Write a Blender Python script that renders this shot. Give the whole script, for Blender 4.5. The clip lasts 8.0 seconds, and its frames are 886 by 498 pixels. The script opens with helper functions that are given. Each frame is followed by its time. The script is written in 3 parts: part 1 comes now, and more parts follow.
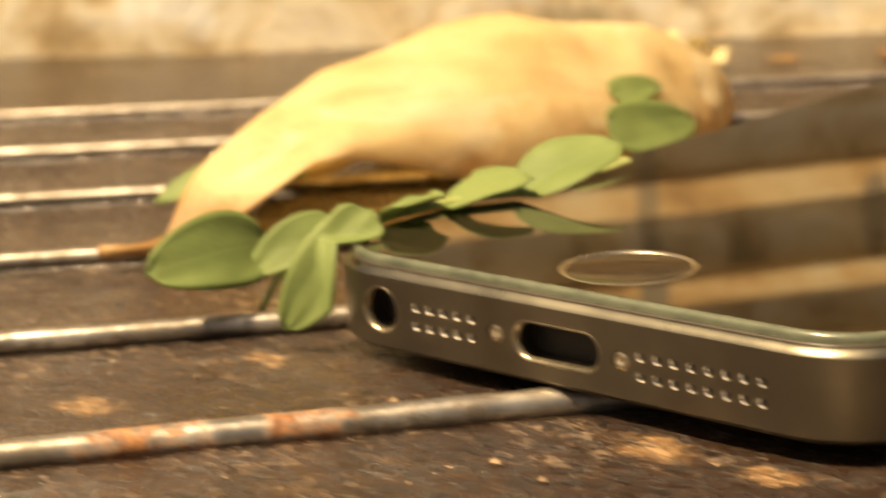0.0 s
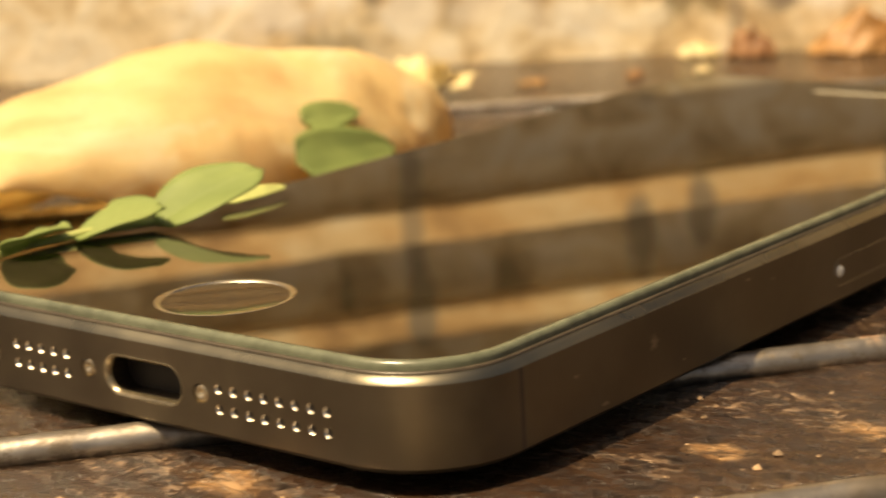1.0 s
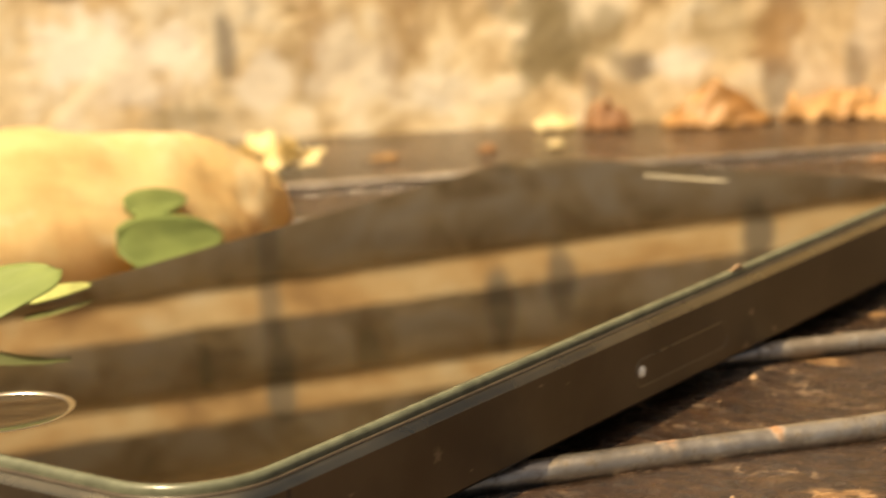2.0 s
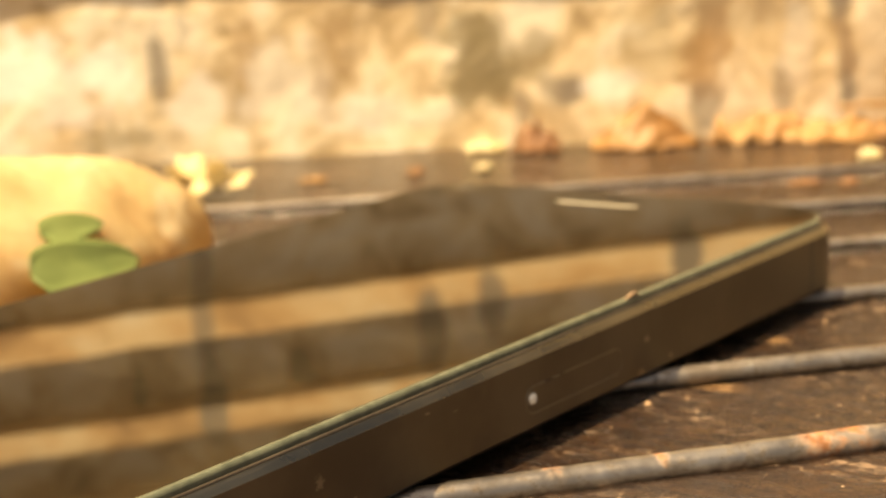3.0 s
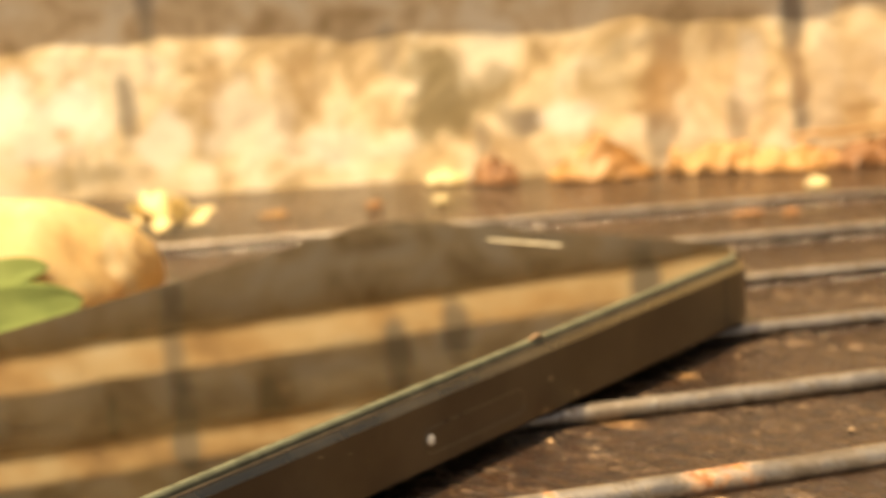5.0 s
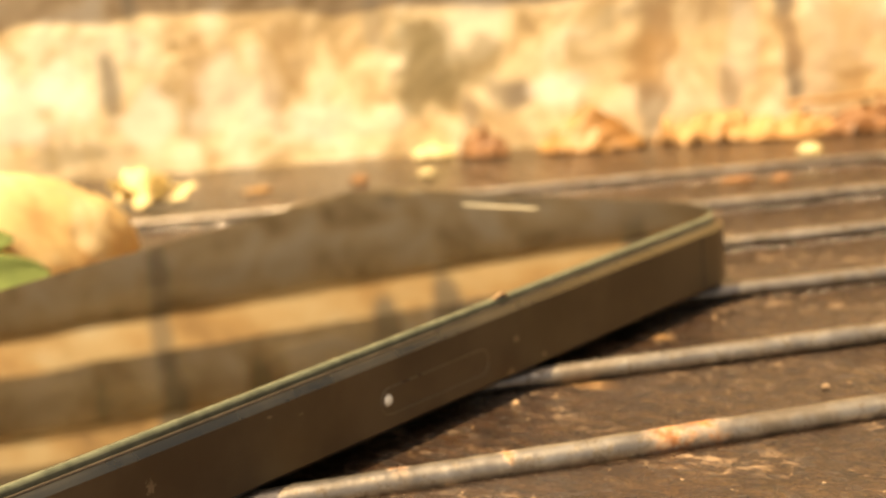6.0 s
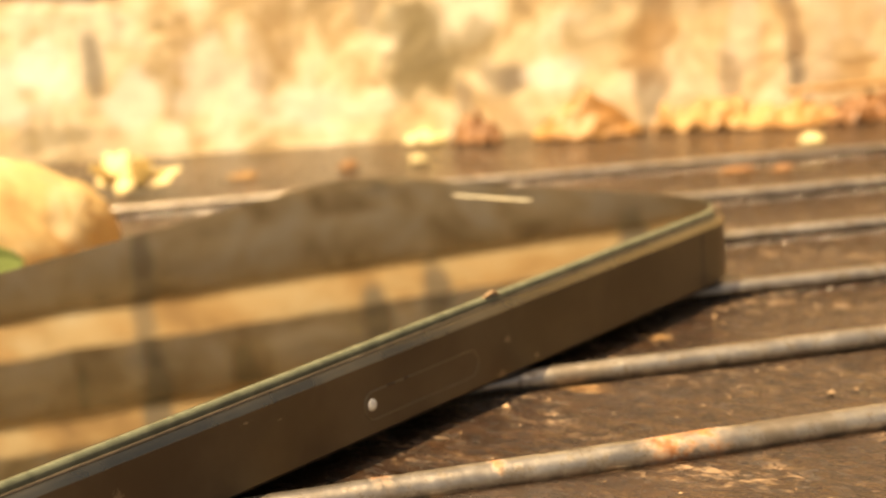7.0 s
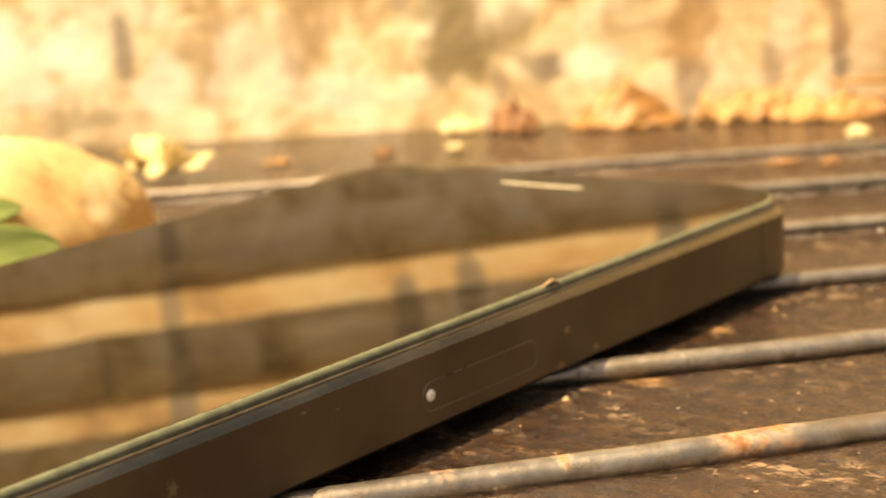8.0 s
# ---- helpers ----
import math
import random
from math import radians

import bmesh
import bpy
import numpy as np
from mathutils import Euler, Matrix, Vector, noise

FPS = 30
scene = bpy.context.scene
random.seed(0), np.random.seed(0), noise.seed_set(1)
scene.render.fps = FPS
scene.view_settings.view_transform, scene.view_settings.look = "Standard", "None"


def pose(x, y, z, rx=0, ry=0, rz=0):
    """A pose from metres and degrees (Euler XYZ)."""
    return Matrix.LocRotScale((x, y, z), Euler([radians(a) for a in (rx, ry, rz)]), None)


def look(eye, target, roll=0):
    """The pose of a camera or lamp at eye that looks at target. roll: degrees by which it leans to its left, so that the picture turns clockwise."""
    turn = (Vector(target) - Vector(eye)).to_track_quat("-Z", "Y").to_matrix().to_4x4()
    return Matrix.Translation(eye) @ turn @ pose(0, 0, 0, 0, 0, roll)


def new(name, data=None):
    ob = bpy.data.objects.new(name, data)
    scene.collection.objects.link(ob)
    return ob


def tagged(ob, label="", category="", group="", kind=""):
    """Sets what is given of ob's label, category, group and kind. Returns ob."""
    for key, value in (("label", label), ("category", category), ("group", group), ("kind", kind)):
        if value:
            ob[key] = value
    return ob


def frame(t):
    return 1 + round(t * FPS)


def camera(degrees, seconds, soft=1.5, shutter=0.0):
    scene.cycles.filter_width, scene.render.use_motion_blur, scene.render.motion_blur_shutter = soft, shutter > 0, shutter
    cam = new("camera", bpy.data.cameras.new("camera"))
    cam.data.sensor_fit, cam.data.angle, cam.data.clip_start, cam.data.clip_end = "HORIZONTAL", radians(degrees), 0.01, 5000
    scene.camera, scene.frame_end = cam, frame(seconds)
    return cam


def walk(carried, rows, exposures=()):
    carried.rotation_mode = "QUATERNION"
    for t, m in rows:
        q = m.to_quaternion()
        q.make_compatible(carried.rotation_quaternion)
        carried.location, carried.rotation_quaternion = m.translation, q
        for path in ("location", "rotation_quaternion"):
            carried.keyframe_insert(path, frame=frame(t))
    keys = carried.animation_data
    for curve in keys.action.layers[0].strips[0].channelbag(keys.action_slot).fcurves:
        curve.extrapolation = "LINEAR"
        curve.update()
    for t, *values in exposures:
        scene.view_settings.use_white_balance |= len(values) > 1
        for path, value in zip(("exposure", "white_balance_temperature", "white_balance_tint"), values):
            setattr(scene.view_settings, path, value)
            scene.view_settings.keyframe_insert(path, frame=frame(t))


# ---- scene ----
cam = camera(25.16, 8.0, soft=1.6, shutter=0.5)
walk(cam, [
    (0.0, pose(0.06634, -0.11600, 0.05100, 76.099, 2.703, 42.279)),
    (0.2, pose(0.06980, -0.11323, 0.04931, 76.062, 2.640, 41.393)),
    (0.5, pose(0.07703, -0.10790, 0.05017, 75.953, 2.764, 40.707)),
    (0.8, pose(0.07923, -0.10185, 0.04992, 76.268, 2.862, 39.721)),
    (1.0, pose(0.08279, -0.09768, 0.04898, 76.776, 3.137, 39.211)),
    (1.2, pose(0.08327, -0.09698, 0.04845, 76.620, 2.459, 38.430)),
    (1.5, pose(0.08575, -0.09426, 0.04829, 76.826, 2.614, 37.926)),
    (1.8, pose(0.08781, -0.09055, 0.05067, 77.716, 3.107, 37.166)),
    (2.0, pose(0.08887, -0.08801, 0.05274, 77.942, 3.052, 36.787)),
    (2.2, pose(0.09004, -0.08713, 0.05289, 78.273, 3.134, 36.425)),
    (3.3, pose(0.09799, -0.08386, 0.05450, 78.362, 2.634, 35.641)),
    (3.5, pose(0.09946, -0.08258, 0.05416, 78.502, 2.735, 35.282)),
    (4.0, pose(0.10115, -0.08516, 0.05499, 78.169, 2.753, 35.908)),
    (4.2, pose(0.10113, -0.08556, 0.05327, 78.604, 3.297, 36.297)),
    (4.5, pose(0.10303, -0.08587, 0.05583, 78.529, 4.052, 36.680)),
    (4.7, pose(0.10370, -0.08500, 0.05562, 79.170, 3.906, 37.093)),
    (5.0, pose(0.10971, -0.08404, 0.05848, 78.646, 3.615, 36.661)),
    (5.2, pose(0.11045, -0.08156, 0.05792, 78.327, 3.803, 36.175)),
    (6.3, pose(0.11243, -0.07659, 0.05242, 78.621, 4.518, 37.681)),
    (6.5, pose(0.11277, -0.07746, 0.05335, 78.099, 3.528, 37.372)),
    (6.7, pose(0.11100, -0.07036, 0.05233, 78.185, 3.944, 37.288)),
    (7.0, pose(0.10651, -0.06923, 0.05279, 78.016, 3.985, 37.135)),
    (7.2, pose(0.10421, -0.06731, 0.05211, 78.044, 3.794, 37.531)),
    (7.5, pose(0.10133, -0.06661, 0.05068, 77.838, 3.349, 37.374)),
    (7.8, pose(0.10018, -0.06602, 0.05108, 77.852, 3.275, 37.648)),
    (8.0, pose(0.09891, -0.06722, 0.05094, 77.895, 3.292, 37.466)),
], exposures=[(0.0, 0.70, 9300, 10), (1.0, 0.70, 9050, 10), (1.6, 0.70, 8900, 10), (2.2, 0.92, 8900, 10), (3.5, 1.05, 9400, 11), (5.0, 1.13, 9500, 11), (6.5, 1.30, 9900, 11), (8.0, 1.26, 9900, 11)])
# a small aperture and one fixed focus, as in a close-up lens
cam.data.dof.use_dof = True
cam.data.dof.focus_distance = 0.150
cam.data.dof.aperture_fstop = 46.0

# ---- light ----
SUN_FROM = Vector((-0.15, -0.38, 0.91)).normalized()
world = bpy.data.worlds.new("sky")
scene.world = world
world.use_nodes = True
wn = world.node_tree.nodes
sky = wn.new("ShaderNodeTexSky")
sky.sky_type, sky.sun_disc = "NISHITA", False
sky.air_density, sky.dust_density, sky.ozone_density = 0.7, 7.0, 0.3
sky.sun_elevation = math.asin(SUN_FROM.z)
sky.sun_rotation = math.atan2(SUN_FROM.x, SUN_FROM.y)
wn["Background"].inputs["Strength"].default_value = 0.055
world.node_tree.links.new(sky.outputs[0], wn["Background"].inputs["Color"])
sun = new("sun", bpy.data.lights.new("sun", "SUN"))
sun.data.energy, sun.data.angle, sun.data.color = 5.0, radians(0.5), (1.0, 0.86, 0.66)
sun.matrix_world = look(SUN_FROM, (0, 0, 0))

MM = 0.001
LIFT = 1.8
TOP = -1.6  # the boards' upper face, under the phone's back


def V(x, y, z):
    """Millimetres in the phone's axes to metres."""
    return Vector((x * MM, y * MM, (z + LIFT) * MM))


# ---- materials ----
class Nodes:
    def __init__(self, name):
        self.mat = bpy.data.materials.new(name)
        self.mat.use_nodes = True
        self.t = self.mat.node_tree
        self.n = self.t.nodes
        self.p = self.n["Principled BSDF"]
        self.out = self.n["Material Output"]

    def link(self, a, b):
        self.t.links.new(a, b)

    def coord(self, kind="Object", scale=(1, 1, 1), rot=(0, 0, 0)):
        c = self.n.new("ShaderNodeTexCoord")
        m = self.n.new("ShaderNodeMapping")
        m.inputs["Scale"].default_value = scale
        m.inputs["Rotation"].default_value = rot
        self.link(c.outputs[kind], m.inputs[0])
        return m.outputs[0]

    def noise(self, scale, detail=4, rough=0.55, vec=None, dist=0.0):
        t = self.n.new("ShaderNodeTexNoise")
        t.inputs["Scale"].default_value, t.inputs["Detail"].default_value = scale, detail
        t.inputs["Roughness"].default_value, t.inputs["Distortion"].default_value = rough, dist
        self.link(vec if vec else self.coord(), t.inputs["Vector"])
        return t.outputs["Fac"]

    def ramp(self, fac, stops):
        r = self.n.new("ShaderNodeValToRGB")
        e = r.color_ramp.elements
        while len(e) < len(stops):
            e.new(0.5)
        for q, (pos, col) in zip(e, stops):
            q.position = pos
            q.color = (*col, 1) if len(col) == 3 else col
        self.link(fac, r.inputs[0])
        return r.outputs[0]

    def mask(self, fac, lo, hi):
        m = self.n.new("ShaderNodeMapRange")
        m.interpolation_type = "SMOOTHSTEP"
        m.inputs["From Min"].default_value, m.inputs["From Max"].default_value = lo, hi
        self.link(fac, m.inputs["Value"])
        return m.outputs[0]

    def math(self, op, a, b):
        m = self.n.new("ShaderNodeMath")
        m.operation = op
        for k, v in enumerate((a, b)):
            if isinstance(v, (int, float)):
                m.inputs[k].default_value = v
            else:
                self.link(v, m.inputs[k])
        return m.outputs[0]

    def mix(self, fac, a, b):
        m = self.n.new("ShaderNodeMix")
        m.data_type = "RGBA"
        for k, v in ((0, fac), (6, a), (7, b)):
            if isinstance(v, (int, float)):
                m.inputs[k].default_value = v
            elif isinstance(v, tuple):
                m.inputs[k].default_value = (*v, 1)
            else:
                self.link(v, m.inputs[k])
        return m.outputs[2]

    def spot(self, centre, radii, ragged, scale, lo=0.75, hi=1.15):
        """1 inside a ragged ellipsoid round a place in object coordinates, 0 outside."""
        c = self.n.new("ShaderNodeTexCoord").outputs["Object"]
        d = self.n.new("ShaderNodeVectorMath")
        d.operation = "SUBTRACT"
        self.link(c, d.inputs[0])
        d.inputs[1].default_value = centre
        s = self.n.new("ShaderNodeVectorMath")
        s.operation = "DIVIDE"
        self.link(d.outputs[0], s.inputs[0])
        s.inputs[1].default_value = radii
        ln = self.n.new("ShaderNodeVectorMath")
        ln.operation = "LENGTH"
        self.link(s.outputs[0], ln.inputs[0])
        k = self.math("ADD", ln.outputs["Value"], self.math("MULTIPLY", self.math("SUBTRACT", self.noise(scale, 5), 0.5), ragged))
        return self.math("SUBTRACT", 1.0, self.mask(k, lo, hi))

    def bump(self, height, strength, distance):
        b = self.n.new("ShaderNodeBump")
        self.last_bump = b
        b.inputs["Strength"].default_value, b.inputs["Distance"].default_value = strength, distance
        self.link(height, b.inputs["Height"])
        self.link(b.outputs[0], self.p.inputs["Normal"])

    def set(self, **kw):
        for k, v in kw.items():
            s = self.p.inputs[{"color": "Base Color", "rough": "Roughness", "metal": "Metallic", "ior": "IOR",
                               "coat": "Coat Weight", "coat_rough": "Coat Roughness", "spec": "Specular IOR Level"}[k]]
            if isinstance(v, (int, float)):
                s.default_value = v
            elif isinstance(v, tuple):
                s.default_value = (*v, 1)
            else:
                self.link(v, s)
        return self.mat


ROD_TURN = radians(49)


# patches where the varnish has come off the boards: place and half sizes in mm
PATCHES = [(-18.5, -2.8, 4.0, 3.2), (-8.2, -2.8, 3.0, 2.2), (4.8, 80.8, 3.4, 2.2), (1.6, 99.5, 2.0, 1.6), (-59.5, -4.0, 3.0, 2.0), (-63.0, -21.0, 4.0, 2.6), (9.0, 20.5, 3.0, 2.4), (16, 30, 4.0, 2.0), (24, 46, 3.5, 2.5)]


def wood_material():
    m = Nodes("weathered_varnished_wood")
    grain = m.noise(230, 7, 0.72, m.coord(scale=(1, 2.0, 1), rot=(0, 0, -ROD_TURN)), 0.6)
    broad = m.noise(38, 5, 0.6, m.coord(scale=(1, 2.2, 1), rot=(0, 0, -ROD_TURN)))
    fine = m.noise(560, 4, 0.6, m.coord(scale=(1, 1.5, 1), rot=(0, 0, -ROD_TURN)))
    base = m.ramp(grain, [(0.25, (0.012, 0.007, 0.0045)), (0.5, (0.033, 0.0175, 0.010)), (0.75, (0.070, 0.038, 0.021))])
    flakes = m.noise(420, 7, 0.78, m.coord(scale=(1, 1.5, 1), rot=(0, 0, -ROD_TURN)), 0.8)
    worn = m.math("MULTIPLY", m.mask(broad, 0.46, 0.64), m.mask(flakes, 0.51, 0.57))
    worn = m.math("MULTIPLY", worn, m.mask(fine, 0.30, 0.55))
    col = m.mix(worn, base, m.mix(m.mask(grain, 0.35, 0.65), (0.13, 0.078, 0.047), (0.34, 0.235, 0.155)))
    pits = m.mask(m.noise(380, 6, 0.78, m.coord(scale=(1, 2.0, 1), rot=(0, 0, -ROD_TURN))), 0.51, 0.58)
    col = m.mix(m.math("MULTIPLY", pits, 0.85), col, (0.011, 0.007, 0.005))
    for x, y, a, b in PATCHES:
        f = m.spot(V(x, y, TOP), (a * MM, b * MM, 0.02), 2.0, 420, 0.35, 1.0)
        col = m.mix(m.math("MULTIPLY", m.math("MULTIPLY", f, m.math("SUBTRACT", 1.0, m.math("MULTIPLY", pits, 0.7))), 0.75), col, m.mix(m.mask(fine, 0.35, 0.65), (0.22, 0.115, 0.05), (0.46, 0.28, 0.14)))
    specks = m.mask(m.noise(900, 2, 0.5), 0.71, 0.76)
    col = m.mix(specks, col, (0.50, 0.36, 0.24))
    rough = m.math("ADD", 0.16, m.math("MULTIPLY", m.math("ADD", worn, m.mask(fine, 0.35, 0.7)), 0.17))
    h = m.math("ADD", m.math("SUBTRACT", m.math("MULTIPLY", grain, 0.5), m.math("MULTIPLY", pits, 0.5)), m.math("ADD", m.math("MULTIPLY", fine, 0.5), m.math("MULTIPLY", broad, 1.2)))
    curl = m.math("ABSOLUTE", m.math("SUBTRACT", m.noise(330, 3, 0.55, m.coord(scale=(1, 1.7, 1), rot=(0, 0, -ROD_TURN)), 1.2), 0.5), 0)
    h = m.math("ADD", h, m.math("MULTIPLY", m.mask(curl, 0.0, 0.09), 0.28))
    m.bump(h, 0.46, 0.0010)
    m.link(m.last_bump.outputs[0], m.p.inputs["Coat Normal"])
    return m.set(color=col, rough=rough, coat=0.6, coat_rough=0.17)


RUST = [(-52.0, -27.0, 3.6), (-49.4, -23.0, 3.0), (-43.5, -15.0, 4.0), (22.8, 68.5, 4.2), (13.0, 55.6, 1.2), (60.0, 114.0, 6.0), (7.0, 48.0, 1.5)]


def rod_material():
    m = Nodes("worn_steel_rod")
    n1 = m.noise(220, 5, 0.6)
    n2 = m.noise(900, 4, 0.6)
    steel = m.ramp(n1, [(0.3, (0.28, 0.25, 0.21)), (0.5, (0.42, 0.38, 0.33)), (0.68, (0.62, 0.58, 0.51))])
    dirt = m.math("MAXIMUM", m.mask(m.noise(520, 6, 0.75), 0.50, 0.62), m.mask(m.noise(95, 4, 0.6), 0.50, 0.66))
    col = m.mix(m.math("MULTIPLY", dirt, 0.68), steel, (0.10, 0.07, 0.045))
    rust = m.mask(m.noise(70, 4, 0.6), 0.76, 0.84)
    for x, y, r in RUST:
        p = V(x, y, -1)
        rust = m.math("MAXIMUM", rust, m.spot(p, (r * MM, r * MM, r * MM), 1.1, 500, 0.6, 1.1))
    rust = m.math("MULTIPLY", rust, m.mask(m.noise(360, 6, 0.75), 0.36, 0.56))
    rc = m.ramp(n2, [(0.3, (0.13, 0.05, 0.02)), (0.55, (0.33, 0.14, 0.055)), (0.75, (0.50, 0.27, 0.13))])
    col = m.mix(rust, col, rc)
    metal = m.math("MULTIPLY", m.math("SUBTRACT", 1.0, rust), m.math("SUBTRACT", 0.92, m.math("MULTIPLY", dirt, 0.15)))
    rough = m.math("ADD", 0.33, m.math("MULTIPLY", m.math("ADD", rust, m.math("MULTIPLY", dirt, 0.4)), 0.4))
    m.bump(m.math("ADD", m.math("MULTIPLY", n2, 0.6), n1), 0.4, 0.00025)
    return m.set(color=col, rough=rough, metal=metal)


def wall_material():
    m = Nodes("stained_lime_plaster")
    n1 = m.noise(70, 6, 0.62, None, 0.5)
    n2 = m.noise(330, 5, 0.6)
    n3 = m.noise(26, 4, 0.6)
    col = m.ramp(n1, [(0.32, (0.32, 0.235, 0.13)), (0.42, (0.56, 0.42, 0.245)), (0.50, (0.76, 0.63, 0.42)), (0.60, (0.87, 0.80, 0.64)), (0.75, (0.66, 0.53, 0.34))])
    col = m.mix(m.math("MULTIPLY", m.mask(n2, 0.56, 0.72), 0.35), col, (0.42, 0.31, 0.18))
    col = m.mix(m.math("MULTIPLY", m.mask(n3, 0.56, 0.70), 0.45), col, (0.66, 0.45, 0.22))
    olive, brown, grey, pale = (0.24, 0.19, 0.10), (0.36, 0.21, 0.09), (0.25, 0.215, 0.17), (0.92, 0.90, 0.82)
    # real stains, plus spots that put sunlight and shade into the plaster's colour
    for s, z, rs, rz, c, k in STAINS_AND_LIGHT:
        c = {"o": olive, "b": brown, "g": grey, "w": pale}[c]
        f = m.spot((s * MM, 0, (z + LIFT) * MM), (rs * MM, 0.05, rz * MM), 0.9 if rs < 3.3 else 2.4, 330 if rs < 3.3 else 140, 0.5, 1.15)
        col = m.mix(m.math("MULTIPLY", f, k), col, c)
    m.bump(m.math("ADD", n1, m.math("MULTIPLY", n2, 0.5)), 0.5, 0.0012)
    return m.set(color=col, rough=0.85)


# stains on the wall, with sun and shade painted among them: along it, height, half sizes in mm, kind, strength
STAINS_AND_LIGHT = [(-19, 13, 8, 9, "o", .9), (-23, 19, 6, 5, "o", .7), (-5.5, 8, 4, 3.5, "g", .7), (-12, 5, 2, 4, "g", .6), (21, 14, 6, 9, "b", .75), (20.5, 3, 4, 5, "g", .7),
          (33.7, 6.8, 2.4, 6, "g", .7), (-10, 14, 5, 5, "o", .6), (-3.3, 7.8, 3, 3, "g", .7), (45, 9, 2.0, 9, "g", .95), (44, 24, 2.4, 10, "g", .95), (-76, 15, 2.2, 8, "g", .8),
          (-71, 44, 2.4, 24, "g", .75), (-70, 62, 3.0, 10, "g", .9), (-92, 8, 10, 4, "b", .5), (-84, 3, 8, 3, "o", .5), (-60, 17, 2.6, 8, "b", .5),
          # the spot at (16, 39) darkens a gap in the lowest sun stripe
          (-30, 50, 3.2, 9, "g", .9), (-19, 46, 3.0, 8, "g", .85), (-62, 5, 3, 2, "g", .4), (-28, 22, 2.5, 6, "g", .5), (16, 39, 3.4, 7, "g", .98),
          # of the pale ones, -103 is white paint, -157 a painted sun patch
          # olive streaks at -84 and -55 paint thin stem shadows across a sun stripe
          # pale spots left and broad brown ones right paint the wall's uneven sunlight
          (-84, 60, 1.6, 6, "o", .9), (-55, 57, 2.0, 5, "o", .8), (-79, 44, 1.5, 1.6, "o", .7), (-103, 16, 8, 7, "w", .95), (-157, 9, 12, 7, "w", .95), (-86, 15, 7, 6, "w", .7), (-70, 8, 5, 6, "w", .6), (4, 8, 5, 4, "w", .7), (36, 14, 3.4, 9, "w", .4), (52, 12, 12, 12, "b", .5), (76, 12, 14, 14, "b", .5), (28, 12, 12, 12, "b", .25), (-95, 13, 13, 9, "w", .6), (-55, 11, 10, 8, "w", .45), (-40, 6, 6, 5, "w", .4), (10, 16, 9, 7, "o", .35), (-45, 16, 6, 8, "b", .35), (26, 20, 14, 5, "g", .3)]


# pale surface of the added ridges that stand in for sun stripes
def stripe_ridge_material():
    m = Nodes("pale_worn_sun_stripe")
    n1 = m.noise(60, 6, 0.62, m.coord(scale=(0.7, 1, 1)), 0.4)
    n2 = m.noise(420, 5, 0.6)
    col = m.ramp(n1, [(0.34, (0.36, 0.20, 0.08)), (0.46, (0.68, 0.43, 0.19)), (0.58, (0.82, 0.62, 0.35)), (0.72, (0.88, 0.77, 0.55))])
    col = m.mix(m.math("MULTIPLY", m.mask(n2, 0.56, 0.72), 0.4), col, (0.42, 0.27, 0.13))
    for s, z, rs, rz, c, k in STAINS_AND_LIGHT:
        if c == "g":
            f = m.spot((s * MM, 0, (z + LIFT) * MM), (rs * MM, 0.05, rz * MM), 1.0, 130, 0.6, 1.1)
            col = m.mix(m.math("MULTIPLY", f, k), col, (0.24, 0.20, 0.15))
    m.bump(m.math("ADD", n1, n2), 0.4, 0.0006)
    return m.set(color=col, rough=0.8)


# small scuffs on the phone's long side: place and half sizes in mm
SCUFFS = [(13.6, 4.3, .5, .2), (17.2, 1.2, .55, .25), (24.0, 4.2, .6, .9), (28.2, 1.8, .3, .15), (38.2, 6.0, .7, .15), (42.1, 5.2, .3, .15), (78.6, 1.3, .5, .4), (74, 4.0, .6, .7), (72.8, .9, .9, .5)]


def metal_material(name, tint, rough, metal=1.0, scratch=0.25, scuffs=()):
    m = Nodes(name)
    n1 = m.noise(1400, 3, 0.6)
    n2 = m.noise(90, 4, 0.6)
    col = m.mix(m.mask(n2, 0.35, 0.7), tuple(c * 0.86 for c in tint), tuple(min(1, c * 1.12) for c in tint))
    chips = m.mask(m.noise(520, 6, 0.72), 0.715, 0.735)
    col = m.mix(chips, col, tuple(min(1, c * 2.2 + 0.1) for c in tint))
    for y, z, ry, rz in scuffs:
        f = m.spot(V(0, y + 2.0, z - 0.15), (0.0006, ry * MM, rz * MM), 2.6, 2600, 0.3, 0.9)
        col = m.mix(m.math("MULTIPLY", f, 0.5), col, (0.52, 0.45, 0.34))
    r = m.math("ADD", rough, m.math("MULTIPLY", m.mask(n2, 0.3, 0.75), 0.10))
    m.bump(n1, scratch, 0.00004)
    return m.set(color=col, rough=r, metal=metal)


def plain_material(name, col, rough=0.5, metal=0.0, var=0.25, scale=600):
    m = Nodes(name)
    n = m.noise(scale, 4)
    c = m.mix(m.mask(n, 0.3, 0.7), tuple(k * (1 - var) for k in col), tuple(min(1, k * (1 + var)) for k in col))
    m.bump(n, 0.2, 0.0001)
    return m.set(color=c, rough=rough, metal=metal)


def glass_material():
    m = Nodes("black_screen_glass")
    dust = m.mask(m.noise(2600, 2, 0.5), 0.80, 0.83)
    smear = m.mask(m.noise(40, 5, 0.6, m.coord(scale=(1, 2.5, 1))), 0.45, 0.8)
    film = m.mix(m.mask(m.noise(75, 5, 0.65), 0.40, 0.68), (0.012, 0.010, 0.006), (0.030, 0.024, 0.014))
    col = m.mix(dust, film, (0.30, 0.26, 0.20))
    rough = m.math("ADD", 0.012, m.math("ADD", m.math("MULTIPLY", smear, 0.035), m.math("MULTIPLY", dust, 0.4)))
    return m.set(color=col, rough=rough, ior=1.66)


